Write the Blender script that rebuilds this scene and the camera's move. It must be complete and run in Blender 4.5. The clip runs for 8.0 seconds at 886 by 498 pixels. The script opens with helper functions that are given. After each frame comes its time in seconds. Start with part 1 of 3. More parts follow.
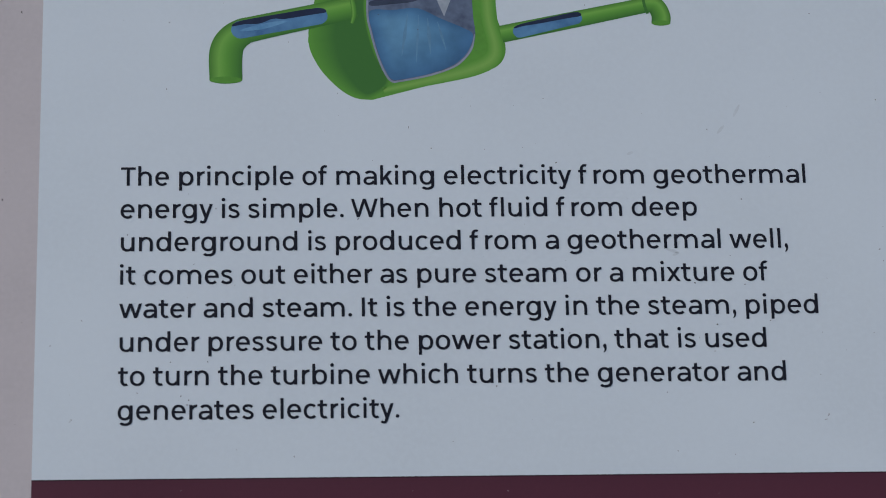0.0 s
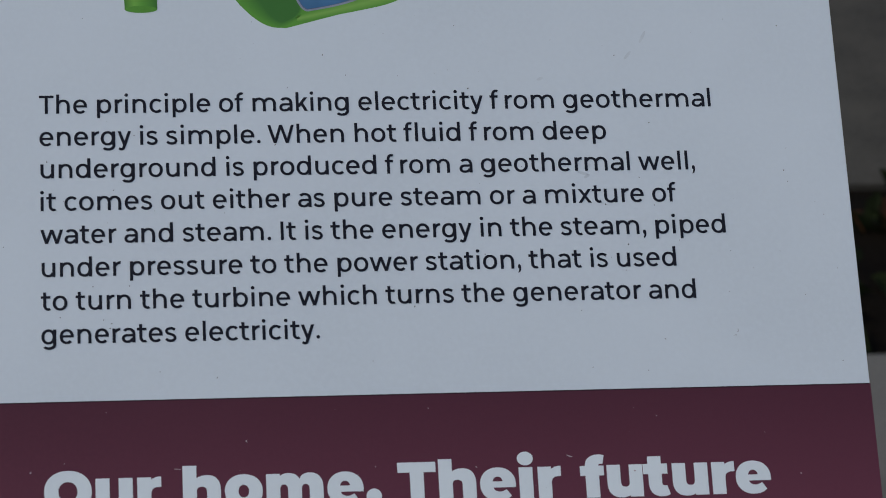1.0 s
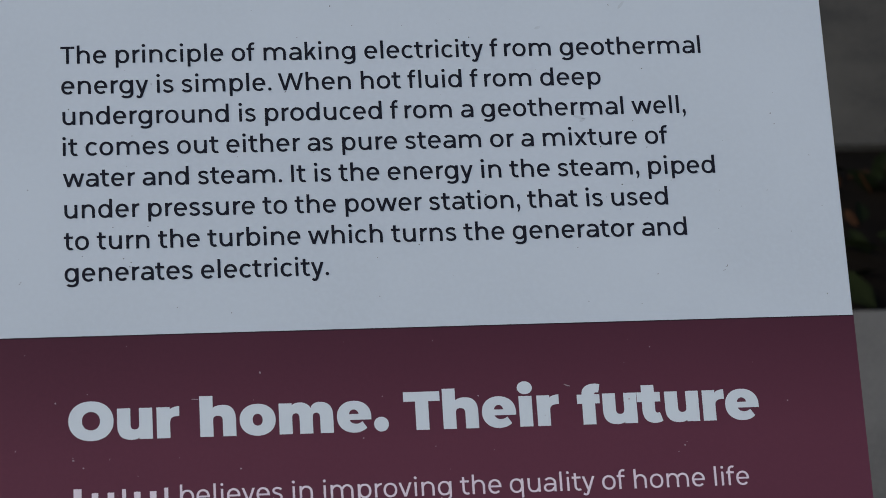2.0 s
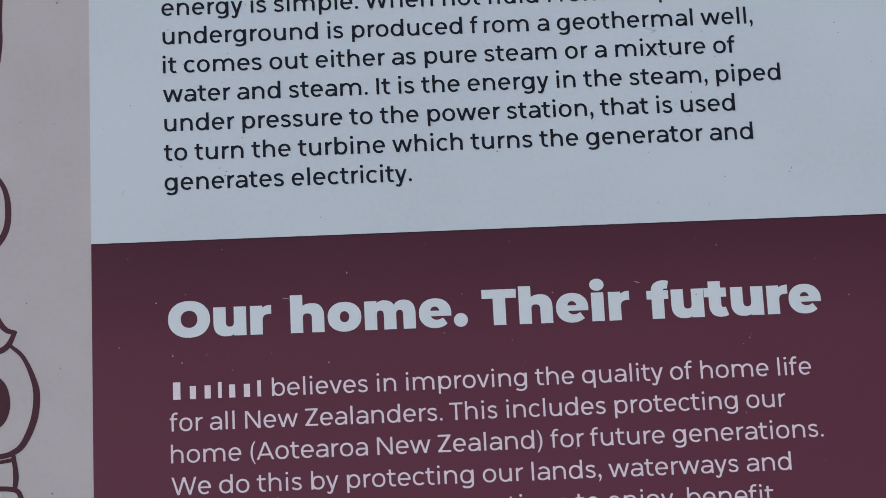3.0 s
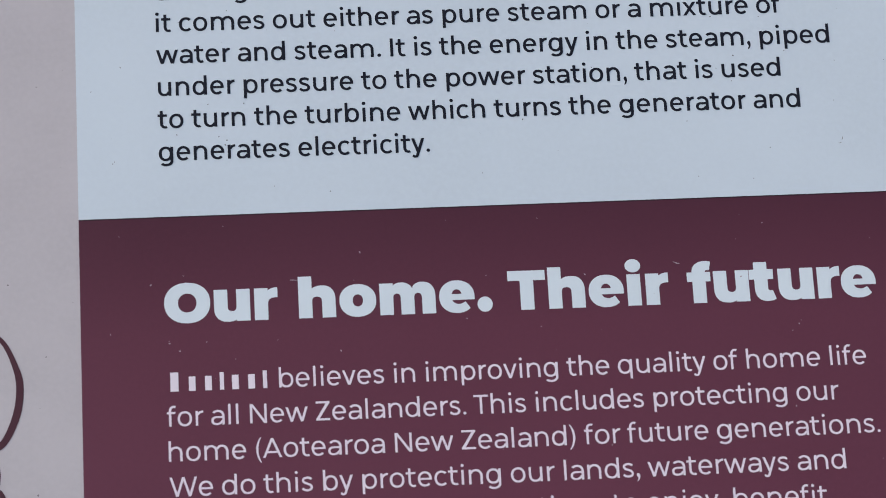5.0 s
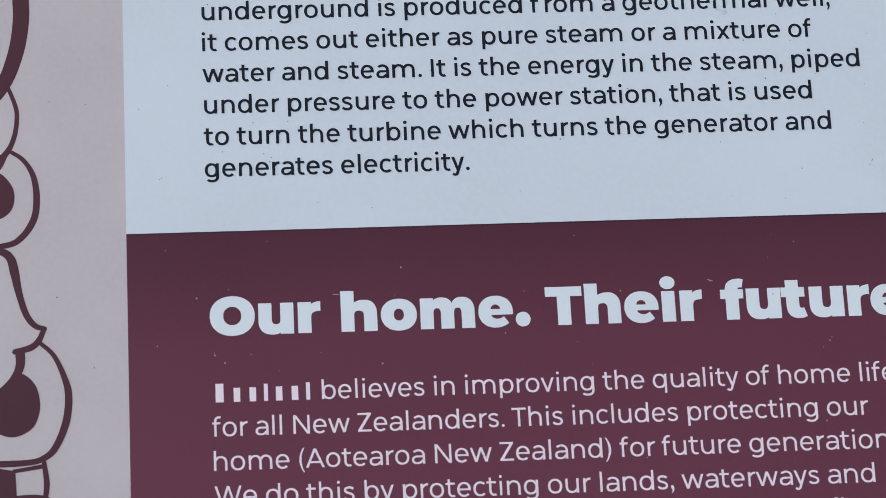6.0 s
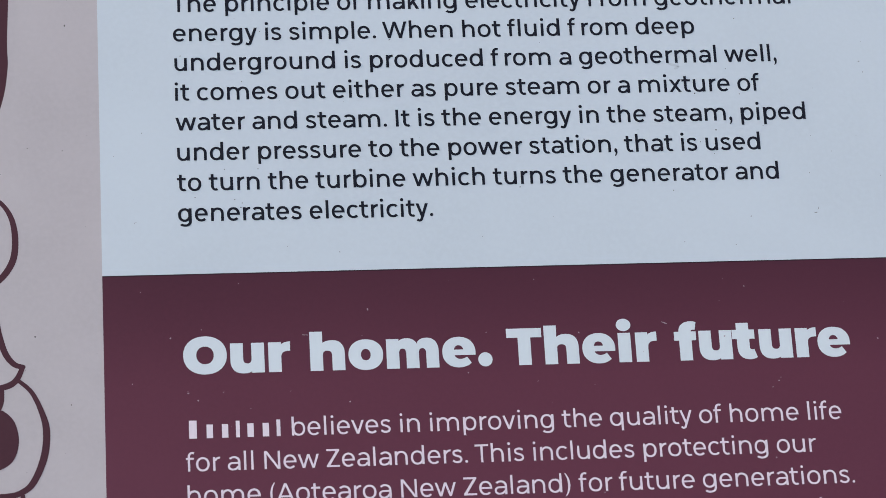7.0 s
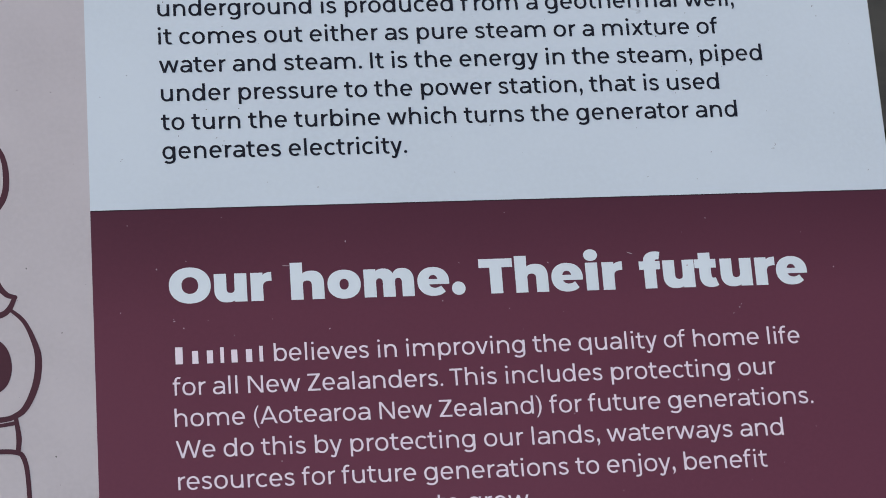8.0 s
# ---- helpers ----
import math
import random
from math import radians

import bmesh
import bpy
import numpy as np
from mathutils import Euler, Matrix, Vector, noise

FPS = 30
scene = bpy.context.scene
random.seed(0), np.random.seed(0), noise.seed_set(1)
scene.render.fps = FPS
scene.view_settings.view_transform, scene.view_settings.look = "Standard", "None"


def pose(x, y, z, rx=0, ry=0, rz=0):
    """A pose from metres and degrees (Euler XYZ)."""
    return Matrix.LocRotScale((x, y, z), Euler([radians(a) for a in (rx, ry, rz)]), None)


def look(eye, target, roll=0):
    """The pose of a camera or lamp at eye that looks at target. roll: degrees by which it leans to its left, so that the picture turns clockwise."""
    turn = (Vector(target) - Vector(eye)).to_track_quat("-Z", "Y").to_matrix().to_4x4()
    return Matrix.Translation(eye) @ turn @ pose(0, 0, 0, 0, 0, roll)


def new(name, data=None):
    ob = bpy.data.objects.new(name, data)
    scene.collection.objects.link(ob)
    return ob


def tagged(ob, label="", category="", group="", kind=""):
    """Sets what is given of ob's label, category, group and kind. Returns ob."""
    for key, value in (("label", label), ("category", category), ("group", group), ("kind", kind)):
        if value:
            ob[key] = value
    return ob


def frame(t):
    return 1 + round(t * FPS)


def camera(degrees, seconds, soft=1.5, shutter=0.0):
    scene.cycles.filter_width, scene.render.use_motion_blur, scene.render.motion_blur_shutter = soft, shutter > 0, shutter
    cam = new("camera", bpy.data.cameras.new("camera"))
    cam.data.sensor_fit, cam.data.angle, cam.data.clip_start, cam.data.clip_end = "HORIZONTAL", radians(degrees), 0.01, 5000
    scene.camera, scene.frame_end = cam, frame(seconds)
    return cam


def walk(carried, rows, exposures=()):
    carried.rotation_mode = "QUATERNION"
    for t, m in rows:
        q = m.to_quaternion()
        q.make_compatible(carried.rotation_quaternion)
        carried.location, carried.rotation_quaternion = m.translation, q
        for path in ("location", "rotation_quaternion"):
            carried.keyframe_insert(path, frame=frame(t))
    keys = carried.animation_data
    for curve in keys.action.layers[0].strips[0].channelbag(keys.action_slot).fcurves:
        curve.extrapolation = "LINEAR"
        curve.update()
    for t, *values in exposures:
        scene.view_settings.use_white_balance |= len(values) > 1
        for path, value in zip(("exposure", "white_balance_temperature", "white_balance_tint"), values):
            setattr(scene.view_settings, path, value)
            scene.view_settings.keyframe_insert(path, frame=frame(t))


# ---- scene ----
from mathutils.geometry import tessellate_polygon

LENS = 18.0
cam = camera(LENS, 8.0, soft=0.6)
cam.data.dof.use_dof, cam.data.dof.focus_distance, cam.data.dof.aperture_fstop = True, 1.32, 24.0
walk(cam, [
    (0.0, pose(0.1088, -1.0280, 1.5603, 63.986, -1.097, -3.005)),
    (0.1, pose(0.1059, -1.0270, 1.5660, 63.600, -1.277, -3.128)),
    (0.3, pose(0.1058, -1.0328, 1.5680, 63.448, -1.404, -3.325)),
    (0.5, pose(0.1033, -1.0464, 1.5663, 63.596, -1.494, -4.031)),
    (0.6, pose(0.1022, -1.0489, 1.5574, 63.850, -1.729, -4.235)),
    (0.8, pose(0.0840, -1.0562, 1.5495, 63.962, -1.818, -5.256)),
    (1.0, pose(0.0638, -1.0561, 1.5440, 63.794, -2.167, -6.617)),
    (1.2, pose(0.0511, -1.0526, 1.5460, 63.375, -2.184, -7.030)),
    (2.3, pose(0.0839, -1.1589, 1.5604, 63.176, -0.775, -5.468)),
    (2.5, pose(0.1134, -1.1799, 1.5593, 63.117, 0.212, -3.928)),
    (2.7, pose(0.1209, -1.1910, 1.5685, 62.644, 0.540, -3.292)),
    (2.9, pose(0.1211, -1.2006, 1.5756, 62.239, 0.684, -2.924)),
    (3.0, pose(0.1240, -1.2050, 1.5729, 62.300, 1.057, -2.744)),
    (3.1, pose(0.1305, -1.2140, 1.5537, 63.135, 1.148, -2.236)),
    (3.2, pose(0.1376, -1.2152, 1.5400, 63.554, 0.453, -1.666)),
    (3.3, pose(0.1243, -1.2237, 1.5057, 64.803, 1.319, -1.697)),
    (3.4, pose(0.1779, -1.1994, 1.5466, 62.750, 2.187, -0.850)),
    (3.5, pose(0.1523, -1.1812, 1.5486, 62.539, 1.800, -2.582)),
    (3.6, pose(0.0944, -1.1650, 1.5523, 62.297, 0.511, -5.369)),
    (3.7, pose(0.0848, -1.1506, 1.5487, 62.224, 0.513, -5.888)),
    (3.9, pose(0.0546, -1.1340, 1.5387, 62.465, 0.281, -5.702)),
    (4.0, pose(0.0607, -1.1238, 1.5409, 62.262, 0.254, -5.278)),
    (4.2, pose(0.0926, -1.1206, 1.5242, 62.418, 0.926, -3.958)),
    (5.3, pose(0.0558, -1.0875, 1.5310, 61.023, -0.472, -4.715)),
    (5.5, pose(0.0441, -1.0919, 1.5302, 61.270, -0.617, -4.774)),
    (5.7, pose(0.0435, -1.0997, 1.5329, 61.331, -0.761, -4.533)),
    (6.0, pose(0.0516, -1.1189, 1.5389, 61.827, -0.464, -4.417)),
    (6.2, pose(0.0461, -1.1269, 1.5405, 62.043, -0.555, -4.684)),
    (6.5, pose(0.0383, -1.1415, 1.5412, 62.492, -0.841, -5.034)),
    (6.7, pose(0.0312, -1.1486, 1.5410, 62.940, -1.163, -5.530)),
    (6.8, pose(0.0237, -1.1537, 1.5381, 63.313, -1.329, -5.921)),
    (7.0, pose(0.0160, -1.1664, 1.5457, 63.495, -1.600, -6.198)),
    (7.2, pose(0.0193, -1.1867, 1.5357, 64.293, -1.564, -5.998)),
    (7.5, pose(0.0208, -1.2104, 1.5307, 64.404, -1.330, -6.234)),
    (7.7, pose(0.0102, -1.2215, 1.5228, 64.556, -1.422, -6.769)),
    (8.0, pose(-0.0060, -1.2394, 1.5200, 64.533, -1.672, -7.422)),
], exposures=[(0.0, -0.24), (1.2, -0.30), (2.3, -0.26), (3.3, -0.05), (3.6, -0.02), (4.0, -0.01), (5.3, 0.25), (6.5, 0.29), (8.0, 0.18)])

# ---- light: bright overcast day, soft sun from the reader's left ----
SUN_UP, SUN_TURN = 42.0, -105.0
world = bpy.data.worlds.new("sky")
scene.world = world
world.use_nodes = True
wn, wl = world.node_tree.nodes, world.node_tree.links
sky = wn.new("ShaderNodeTexSky")
sky.sky_type, sky.sun_disc = "NISHITA", False
sky.sun_elevation, sky.sun_rotation = radians(SUN_UP), radians(SUN_TURN)
sky.air_density, sky.dust_density = 1.0, 2.6
wl.new(sky.outputs[0], wn["Background"].inputs[0])
wn["Background"].inputs[1].default_value = 0.125
sun = new("sun", bpy.data.lights.new("sun", "SUN"))
sun.data.energy, sun.data.angle, sun.data.color = 1.1, radians(25), (1.0, 0.97, 0.93)
a, b = radians(SUN_UP), radians(SUN_TURN)
sun.matrix_world = look((0, 0, 0), (-math.sin(b) * math.cos(a), -math.cos(b) * math.cos(a), -math.sin(a)))


# ---- materials ----
def material(name, colour, rough=0.5, vary=0.06, scale=8.0, fine=180.0, bump=0.0, metal=0.0, colour2=None, coat=0.0, gloss=0.25):
    """A surface with a coarse and a fine variation of its colour, a fine relief."""
    m = bpy.data.materials.new(name)
    m.use_nodes = True
    n, l = m.node_tree.nodes, m.node_tree.links
    p = n["Principled BSDF"]
    p.inputs["Metallic"].default_value = metal
    p.inputs["Specular IOR Level"].default_value = gloss
    p.inputs["Coat Weight"].default_value = coat
    geo = n.new("ShaderNodeNewGeometry")

    def noise_at(size, detail):
        t = n.new("ShaderNodeTexNoise")
        t.inputs["Scale"].default_value, t.inputs["Detail"].default_value = size, detail
        l.new(geo.outputs["Position"], t.inputs["Vector"])
        return t.outputs["Fac"]

    def mix(fac, c1, c2, mode="MIX"):
        x = n.new("ShaderNodeMix")
        x.data_type, x.blend_type = "RGBA", mode
        for sock, v in ((0, fac), (6, c1), (7, c2)):
            if isinstance(v, bpy.types.NodeSocket):
                l.new(v, x.inputs[sock])
            else:
                x.inputs[sock].default_value = v
        return x.outputs[2]

    def ramp(sock, lo, hi):
        r = n.new("ShaderNodeMapRange")
        r.inputs[1].default_value, r.inputs[2].default_value = lo, hi
        l.new(sock, r.inputs[0])
        return r.outputs[0]

    c = (*colour, 1)
    d = (*(colour2 or [v * (1 - 2.2 * vary) for v in colour]), 1)
    coarse, grain = noise_at(scale, 4), noise_at(fine, 2)
    out = mix(ramp(coarse, 0.3, 0.7), d, c)
    out = mix(ramp(grain, 0.35, 0.75), out, mix(0.5, out, (*[min(1, v * (1 + vary)) for v in colour], 1)))
    l.new(out, p.inputs["Base Color"])
    r = n.new("ShaderNodeMapRange")
    r.inputs[3].default_value, r.inputs[4].default_value = rough * 0.85, min(1, rough * 1.15)
    l.new(coarse, r.inputs[0])
    l.new(r.outputs[0], p.inputs["Roughness"])
    if bump:
        u = n.new("ShaderNodeBump")
        u.inputs["Strength"].default_value, u.inputs["Distance"].default_value = bump, 0.002
        l.new(grain, u.inputs["Height"])
        l.new(u.outputs[0], p.inputs["Normal"])
    return m


SPECK = material("dirt", (0.10, 0.09, 0.085), 0.8, 0.2, 40, 300)
SMUDGE = material("grey_smudge", (0.55, 0.612, 0.655), 0.6, 0.06, 200, 500)
SCUFF = material("pale_scuff", (0.42, 0.36, 0.38), 0.7, 0.2, 40, 300)
WHITE = material("white_vinyl", (0.605, 0.675, 0.725), 0.42, 0.026, 14, 420, 0.03)
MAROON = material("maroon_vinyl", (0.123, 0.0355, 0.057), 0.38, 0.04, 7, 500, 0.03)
# multiplies the maroon: darkest along its upper edge, paler from some way down
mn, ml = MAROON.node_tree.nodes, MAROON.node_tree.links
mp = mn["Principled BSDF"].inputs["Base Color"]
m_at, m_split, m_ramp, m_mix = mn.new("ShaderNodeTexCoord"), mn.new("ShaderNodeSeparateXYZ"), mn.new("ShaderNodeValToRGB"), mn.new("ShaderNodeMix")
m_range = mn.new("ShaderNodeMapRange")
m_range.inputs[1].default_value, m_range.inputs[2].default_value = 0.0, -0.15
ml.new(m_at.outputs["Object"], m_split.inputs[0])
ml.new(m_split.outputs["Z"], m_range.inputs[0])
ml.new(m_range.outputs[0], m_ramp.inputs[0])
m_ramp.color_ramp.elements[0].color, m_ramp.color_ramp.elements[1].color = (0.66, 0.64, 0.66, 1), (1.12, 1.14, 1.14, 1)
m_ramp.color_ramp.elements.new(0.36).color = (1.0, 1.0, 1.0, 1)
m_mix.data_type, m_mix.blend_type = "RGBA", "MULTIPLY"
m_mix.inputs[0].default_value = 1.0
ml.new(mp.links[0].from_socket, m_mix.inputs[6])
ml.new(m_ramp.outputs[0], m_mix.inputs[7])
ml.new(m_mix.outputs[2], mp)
PINK = material("pinkish_grey_vinyl", (0.512, 0.476, 0.486), 0.45, 0.042, 22, 420, 0.03)
DARK_LINE = material("dark_edge_maroon", (0.030, 0.012, 0.019), 0.5, 0.1, 30, 500, 0.03)
ART = material("maroon_ink", (0.075, 0.026, 0.036), 0.42, 0.05, 14, 500, 0.03)
INK = material("near_black_ink", (0.013, 0.014, 0.022), 0.45, 0.10, 30, 500, 0.03, gloss=0.16)
PALE = material("pale_ink", (0.67, 0.74, 0.775), 0.42, 0.02, 20, 500, 0.03)
LILAC = material("lilac_white_ink", (0.80, 0.72, 0.78), 0.42, 0.03, 20, 500, 0.03)
GREEN = material("green_ink", (0.105, 0.310, 0.045), 0.42, 0.10, 30, 400, 0.03)
GREEN_DARK = material("dark_green_ink", (0.052, 0.180, 0.036), 0.42, 0.10, 30, 400, 0.03)
GREEN_LIGHT = material("light_green_ink", (0.185, 0.385, 0.085), 0.42, 0.08, 30, 400, 0.03)
BLUE = material("water_blue_ink", (0.105, 0.250, 0.43), 0.42, 0.15, 85, 300, 0.03, colour2=(0.048, 0.130, 0.27))
BLUE_LIGHT = material("light_water_blue_ink", (0.16, 0.34, 0.52), 0.42, 0.12, 90, 400, 0.03, colour2=(0.07, 0.20, 0.38))
NAVY = material("navy_ink", (0.020, 0.030, 0.07), 0.42, 0.15, 90, 400, 0.03)
STEEL_INK = material("grey_ink", (0.13, 0.17, 0.25), 0.42, 0.15, 120, 400, 0.03, colour2=(0.06, 0.08, 0.13))
SLATE = material("slate_ink", (0.045, 0.06, 0.10), 0.42, 0.2, 120, 400, 0.03)
GREEN_MID = material("mid_green_ink", (0.135, 0.345, 0.062), 0.42, 0.08, 30, 400, 0.03)


def shaded_ink(name, stops, cloud=0.0):
    """Ink of a printed round pipe: its colours run across the drawn line."""
    m = material(name, (0.1, 0.3, 0.05), 0.42, 0.05, 30, 400, 0.03)
    n, l = m.node_tree.nodes, m.node_tree.links
    at, r = n.new("ShaderNodeAttribute"), n.new("ShaderNodeValToRGB")
    at.attribute_name = "tone"
    while len(r.color_ramp.elements) < len(stops):
        r.color_ramp.elements.new(0.5)
    for e, (pos, c) in zip(r.color_ramp.elements, stops):
        e.position, e.color = pos, (*c, 1)
    l.new(at.outputs["Fac"], r.inputs[0])
    out = r.outputs[0]
    if cloud:
        # soft lighter and darker clouds in the print
        t, x = n.new("ShaderNodeTexNoise"), n.new("ShaderNodeMix")
        t.inputs["Scale"].default_value, t.inputs["Detail"].default_value = 95.0, 5.0
        x.data_type, x.blend_type, x.inputs[0].default_value = "RGBA", "OVERLAY", cloud
        l.new(n.new("ShaderNodeNewGeometry").outputs["Position"], t.inputs["Vector"])
        l.new(out, x.inputs[6])
        l.new(t.outputs["Fac"], x.inputs[7])
        out = x.outputs[2]
    l.new(out, n["Principled BSDF"].inputs["Base Color"])
    return m


PIPE = shaded_ink("pipe_green_ink", ((0.0, (0.06, 0.20, 0.03)), (0.3, (0.17, 0.40, 0.07)), (0.55, (0.105, 0.31, 0.045)), (1.0, (0.045, 0.16, 0.03))))
WATER = shaded_ink("deep_water_ink", ((0.0, (0.050, 0.140, 0.275)), (0.5, (0.080, 0.210, 0.365)), (1.0, (0.112, 0.270, 0.43))), 0.4)
TANK_END = shaded_ink("tank_end_ink", ((0.0, (0.105, 0.31, 0.045)), (1.0, (0.048, 0.165, 0.034))))
TANK_SHEEN = shaded_ink("tank_sheen_ink", ((0.0, (0.105, 0.31, 0.045)), (0.5, (0.20, 0.40, 0.085)), (1.0, (0.105, 0.31, 0.045))))
RIM = material("pale_violet_ink", (0.27, 0.30, 0.38), 0.42, 0.08, 60, 400, 0.03)
BLADE = material("grey_blade_ink", (0.34, 0.39, 0.45), 0.42, 0.15, 90, 400, 0.03)
STREAK = material("water_streak_ink", (0.125, 0.275, 0.43), 0.42, 0.12, 90, 400, 0.03)
EDGE = material("cream_panel_edge", (0.62, 0.57, 0.50), 0.6, 0.06, 60, 400, 0.1)
STEEL = material("galvanised_steel", (0.42, 0.43, 0.44), 0.45, 0.10, 40, 300, 0.1, metal=0.9)
CONCRETE = material("weathered_concrete", (0.16, 0.155, 0.14), 0.9, 0.22, 5, 220, 0.5)
PATH = material("old_dark_concrete", (0.070, 0.065, 0.053), 0.9, 0.30, 7, 160, 0.6)
SOIL = material("damp_bark_soil", (0.009, 0.007, 0.005), 0.95, 0.35, 12, 120, 0.8, gloss=0.04)
LEAF = material("dark_green_leaf", (0.010, 0.015, 0.005), 0.8, 0.25, 20, 200, 0.2, gloss=0.05)
LITTER = material("brown_dead_leaf", (0.055, 0.026, 0.013), 0.9, 0.25, 20, 200, 0.3, gloss=0.05)


# ---- making meshes ----
def link(name, verts, faces, mat, parent=None, label="", smooth=False):
    me = bpy.data.meshes.new(name)
    me.from_pydata(verts, [], faces)
    me.materials.append(mat)
    me.update()
    if smooth:
        for f in me.polygons:
            f.use_smooth = True
    ob = new(name, me)
    if parent:
        ob.parent = parent
    if label:
        ob["label"] = label
    return ob


def part(name, bm, mat, parent, label=""):
    bmesh.ops.recalc_face_normals(bm, faces=bm.faces)
    me = bpy.data.meshes.new(name)
    bm.to_mesh(me)
    bm.free()
    me.materials.append(mat)
    ob = new(name, me)
    ob.parent = parent
    if label:
        ob["label"] = label
    return ob


def box(x0, x1, y0, y1, z0, z1, bevel=0.0):
    bm = bmesh.new()
    bmesh.ops.create_cube(bm, size=1, matrix=Matrix.Translation(((x0 + x1) / 2, (y0 + y1) / 2, (z0 + z1) / 2)) @ Matrix.Diagonal((x1 - x0, y1 - y0, z1 - z0, 1)))
    if bevel:
        bmesh.ops.bevel(bm, geom=bm.edges[:], offset=bevel, segments=2, affect="EDGES")
    return bm


def curve(points, n=8, closed=False):
    """Points in millimetres, rounded by a Catmull-Rom line."""
    p = [Vector(q) for q in points]
    k = len(p)
    out = []
    for i in range(k if closed else k - 1):
        a, b = p[i], p[(i + 1) % k]
        o = p[i - 1] if closed or i else a * 2 - b
        c = p[(i + 2) % k] if closed or i + 2 < k else b * 2 - a
        for j in range(n):
            t = j / n
            out.append(0.5 * (2 * a + (b - o) * t + (2 * o - 5 * a + 4 * b - c) * t * t + (3 * a - o - 3 * b + c) * t ** 3))
    return out if closed else out + [p[-1]]


def ellipse(x, z, rx, rz, turn=0.0, n=48):
    t = radians(turn)
    return [Vector((x + rx * math.cos(u) * math.cos(t) - rz * math.sin(u) * math.sin(t), z + rx * math.cos(u) * math.sin(t) + rz * math.sin(u) * math.cos(t)))
            for u in (2 * math.pi * i / n for i in range(n))]


def capsule(a, b, r0, r1):
    a, b = Vector(a), Vector(b)
    d = math.atan2((b - a).y, (b - a).x)
    return ([b + r1 * Vector((math.cos(d + u), math.sin(d + u))) for u in (math.pi * (i / 12 - 0.5) for i in range(13))]
            + [a + r0 * Vector((math.cos(d + u), math.sin(d + u))) for u in (math.pi * (i / 12 + 0.5) for i in range(13))])


def flat(lift):
    """Metres in front of the board: layers of ink lie a hair apart."""
    return 0.00043 + 0.00012 * max(0.0, lift - 0.6)


def printed(name, outline, mat, parent, lift, label=""):
    """A flat printed shape on the sign's face, outline in millimetres."""
    bm = bmesh.new()
    f = bm.faces.new([bm.verts.new((p[0] / 1000, -flat(lift), p[1] / 1000)) for p in outline])
    bmesh.ops.triangulate(bm, faces=[f])
    return part(name, bm, mat, parent, label)


def stroke(name, points, widths, mat, parent, lift, n=10, label="", across=1):
    """A printed line of changing width through the points, in millimetres; tone runs from 0 to 1 across it."""
    line = curve(points, n)
    verts, faces, tone = [], [], []
    for i, q in enumerate(line):
        d = (line[min(i + 1, len(line) - 1)] - line[max(i - 1, 0)]).normalized()
        s = i / (len(line) - 1) * (len(widths) - 1)
        k = min(int(s), len(widths) - 2)
        w = (widths[k] + (widths[k + 1] - widths[k]) * (s - k)) / 2
        for j in range(across + 1):
            side = 1 - 2 * j / across
            verts.append(((q.x - side * d.y * w) / 1000, -flat(lift), (q.y + side * d.x * w) / 1000))
            tone.append(j / across)
        if i:
            a, b = (i - 1) * (across + 1), i * (across + 1)
            faces += [(a + j, b + j, b + j + 1, a + j + 1) for j in range(across)]
    ob = link(name, verts, faces, mat, parent, label)
    ob.data.attributes.new("tone", "FLOAT", "POINT").data.foreach_set("value", tone)
    return ob


def graded(name, outer, inner, mat, parent, lift):
    """A printed shape whose tone runs from 0 at its outline to 1 inside the inner outline."""
    n, k = len(outer), 5
    rings = [[o.lerp(i, j / k) for o, i in zip(outer, inner)] for j in range(k + 1)]
    verts = [(p.x / 1000, -flat(lift), p.y / 1000) for ring in rings for p in ring]
    faces = [(j * n + i, j * n + (i + 1) % n, (j + 1) * n + (i + 1) % n, (j + 1) * n + i) for j in range(k) for i in range(n)]
    mid = sum(inner, Vector((0, 0))) / n
    verts.append((mid.x / 1000, -flat(lift), mid.y / 1000))
    faces += [(k * n + i, k * n + (i + 1) % n, len(verts) - 1) for i in range(n)]
    ob = link(name, verts, faces, mat, parent)
    ob.data.attributes.new("tone", "FLOAT", "POINT").data.foreach_set("value", [j / k for j in range(k + 1) for _ in range(n)] + [1.0])
    return ob


# ---- lettering ----
ADVANCE = dict(zip("abcdefghijklmnopqrstuvwxyz", (561, 641, 515, 641, 580, 345, 640, 645, 272, 255, 530, 272, 1010, 650, 600, 636, 645, 365, 478, 384, 636, 510, 820, 515, 500, 487)))
ADVANCE.update({"T": 545, "W": 980, "I": 295, "C": 690, "N": 770, "Z": 590, "A": 700, "O": 800, ".": 200, ",": 215, "(": 300, ")": 320, " ": 229, "_": 139})
LEFT = {c: v for cs, v in (("acdegoqs", 42), ("bhiklmnpr", 82), ("u", 75), ("ftvwxyTWAz", 12), ("jN", 90), ("I", 95), ("COZ", 48), (".,", 50), ("(", 80), (")", 25)) for c in cs}
RIGHT = {c: v for cs, v in (("bceopsCOzZ", 45), ("a", 42), ("dghijlmnquIN", 80), ("kfrtvwxyTWA", 10), (".,", 45), (")", 80), ("(", 25)) for c in cs}
LEFT["j"] = -30
# plain bars in place of letters: tall, middling and low
for bar_kind, bar_advance in (("#", 690), ("|", 384), ("=", 581.5)):
    ADVANCE[bar_kind], LEFT[bar_kind], RIGHT[bar_kind] = bar_advance, 40, 40
font_curve = bpy.data.curves.new("letter", "FONT")
font_curve.resolution_u = 5
font_object = bpy.data.objects.new("letter", font_curve)
glyphs = {}


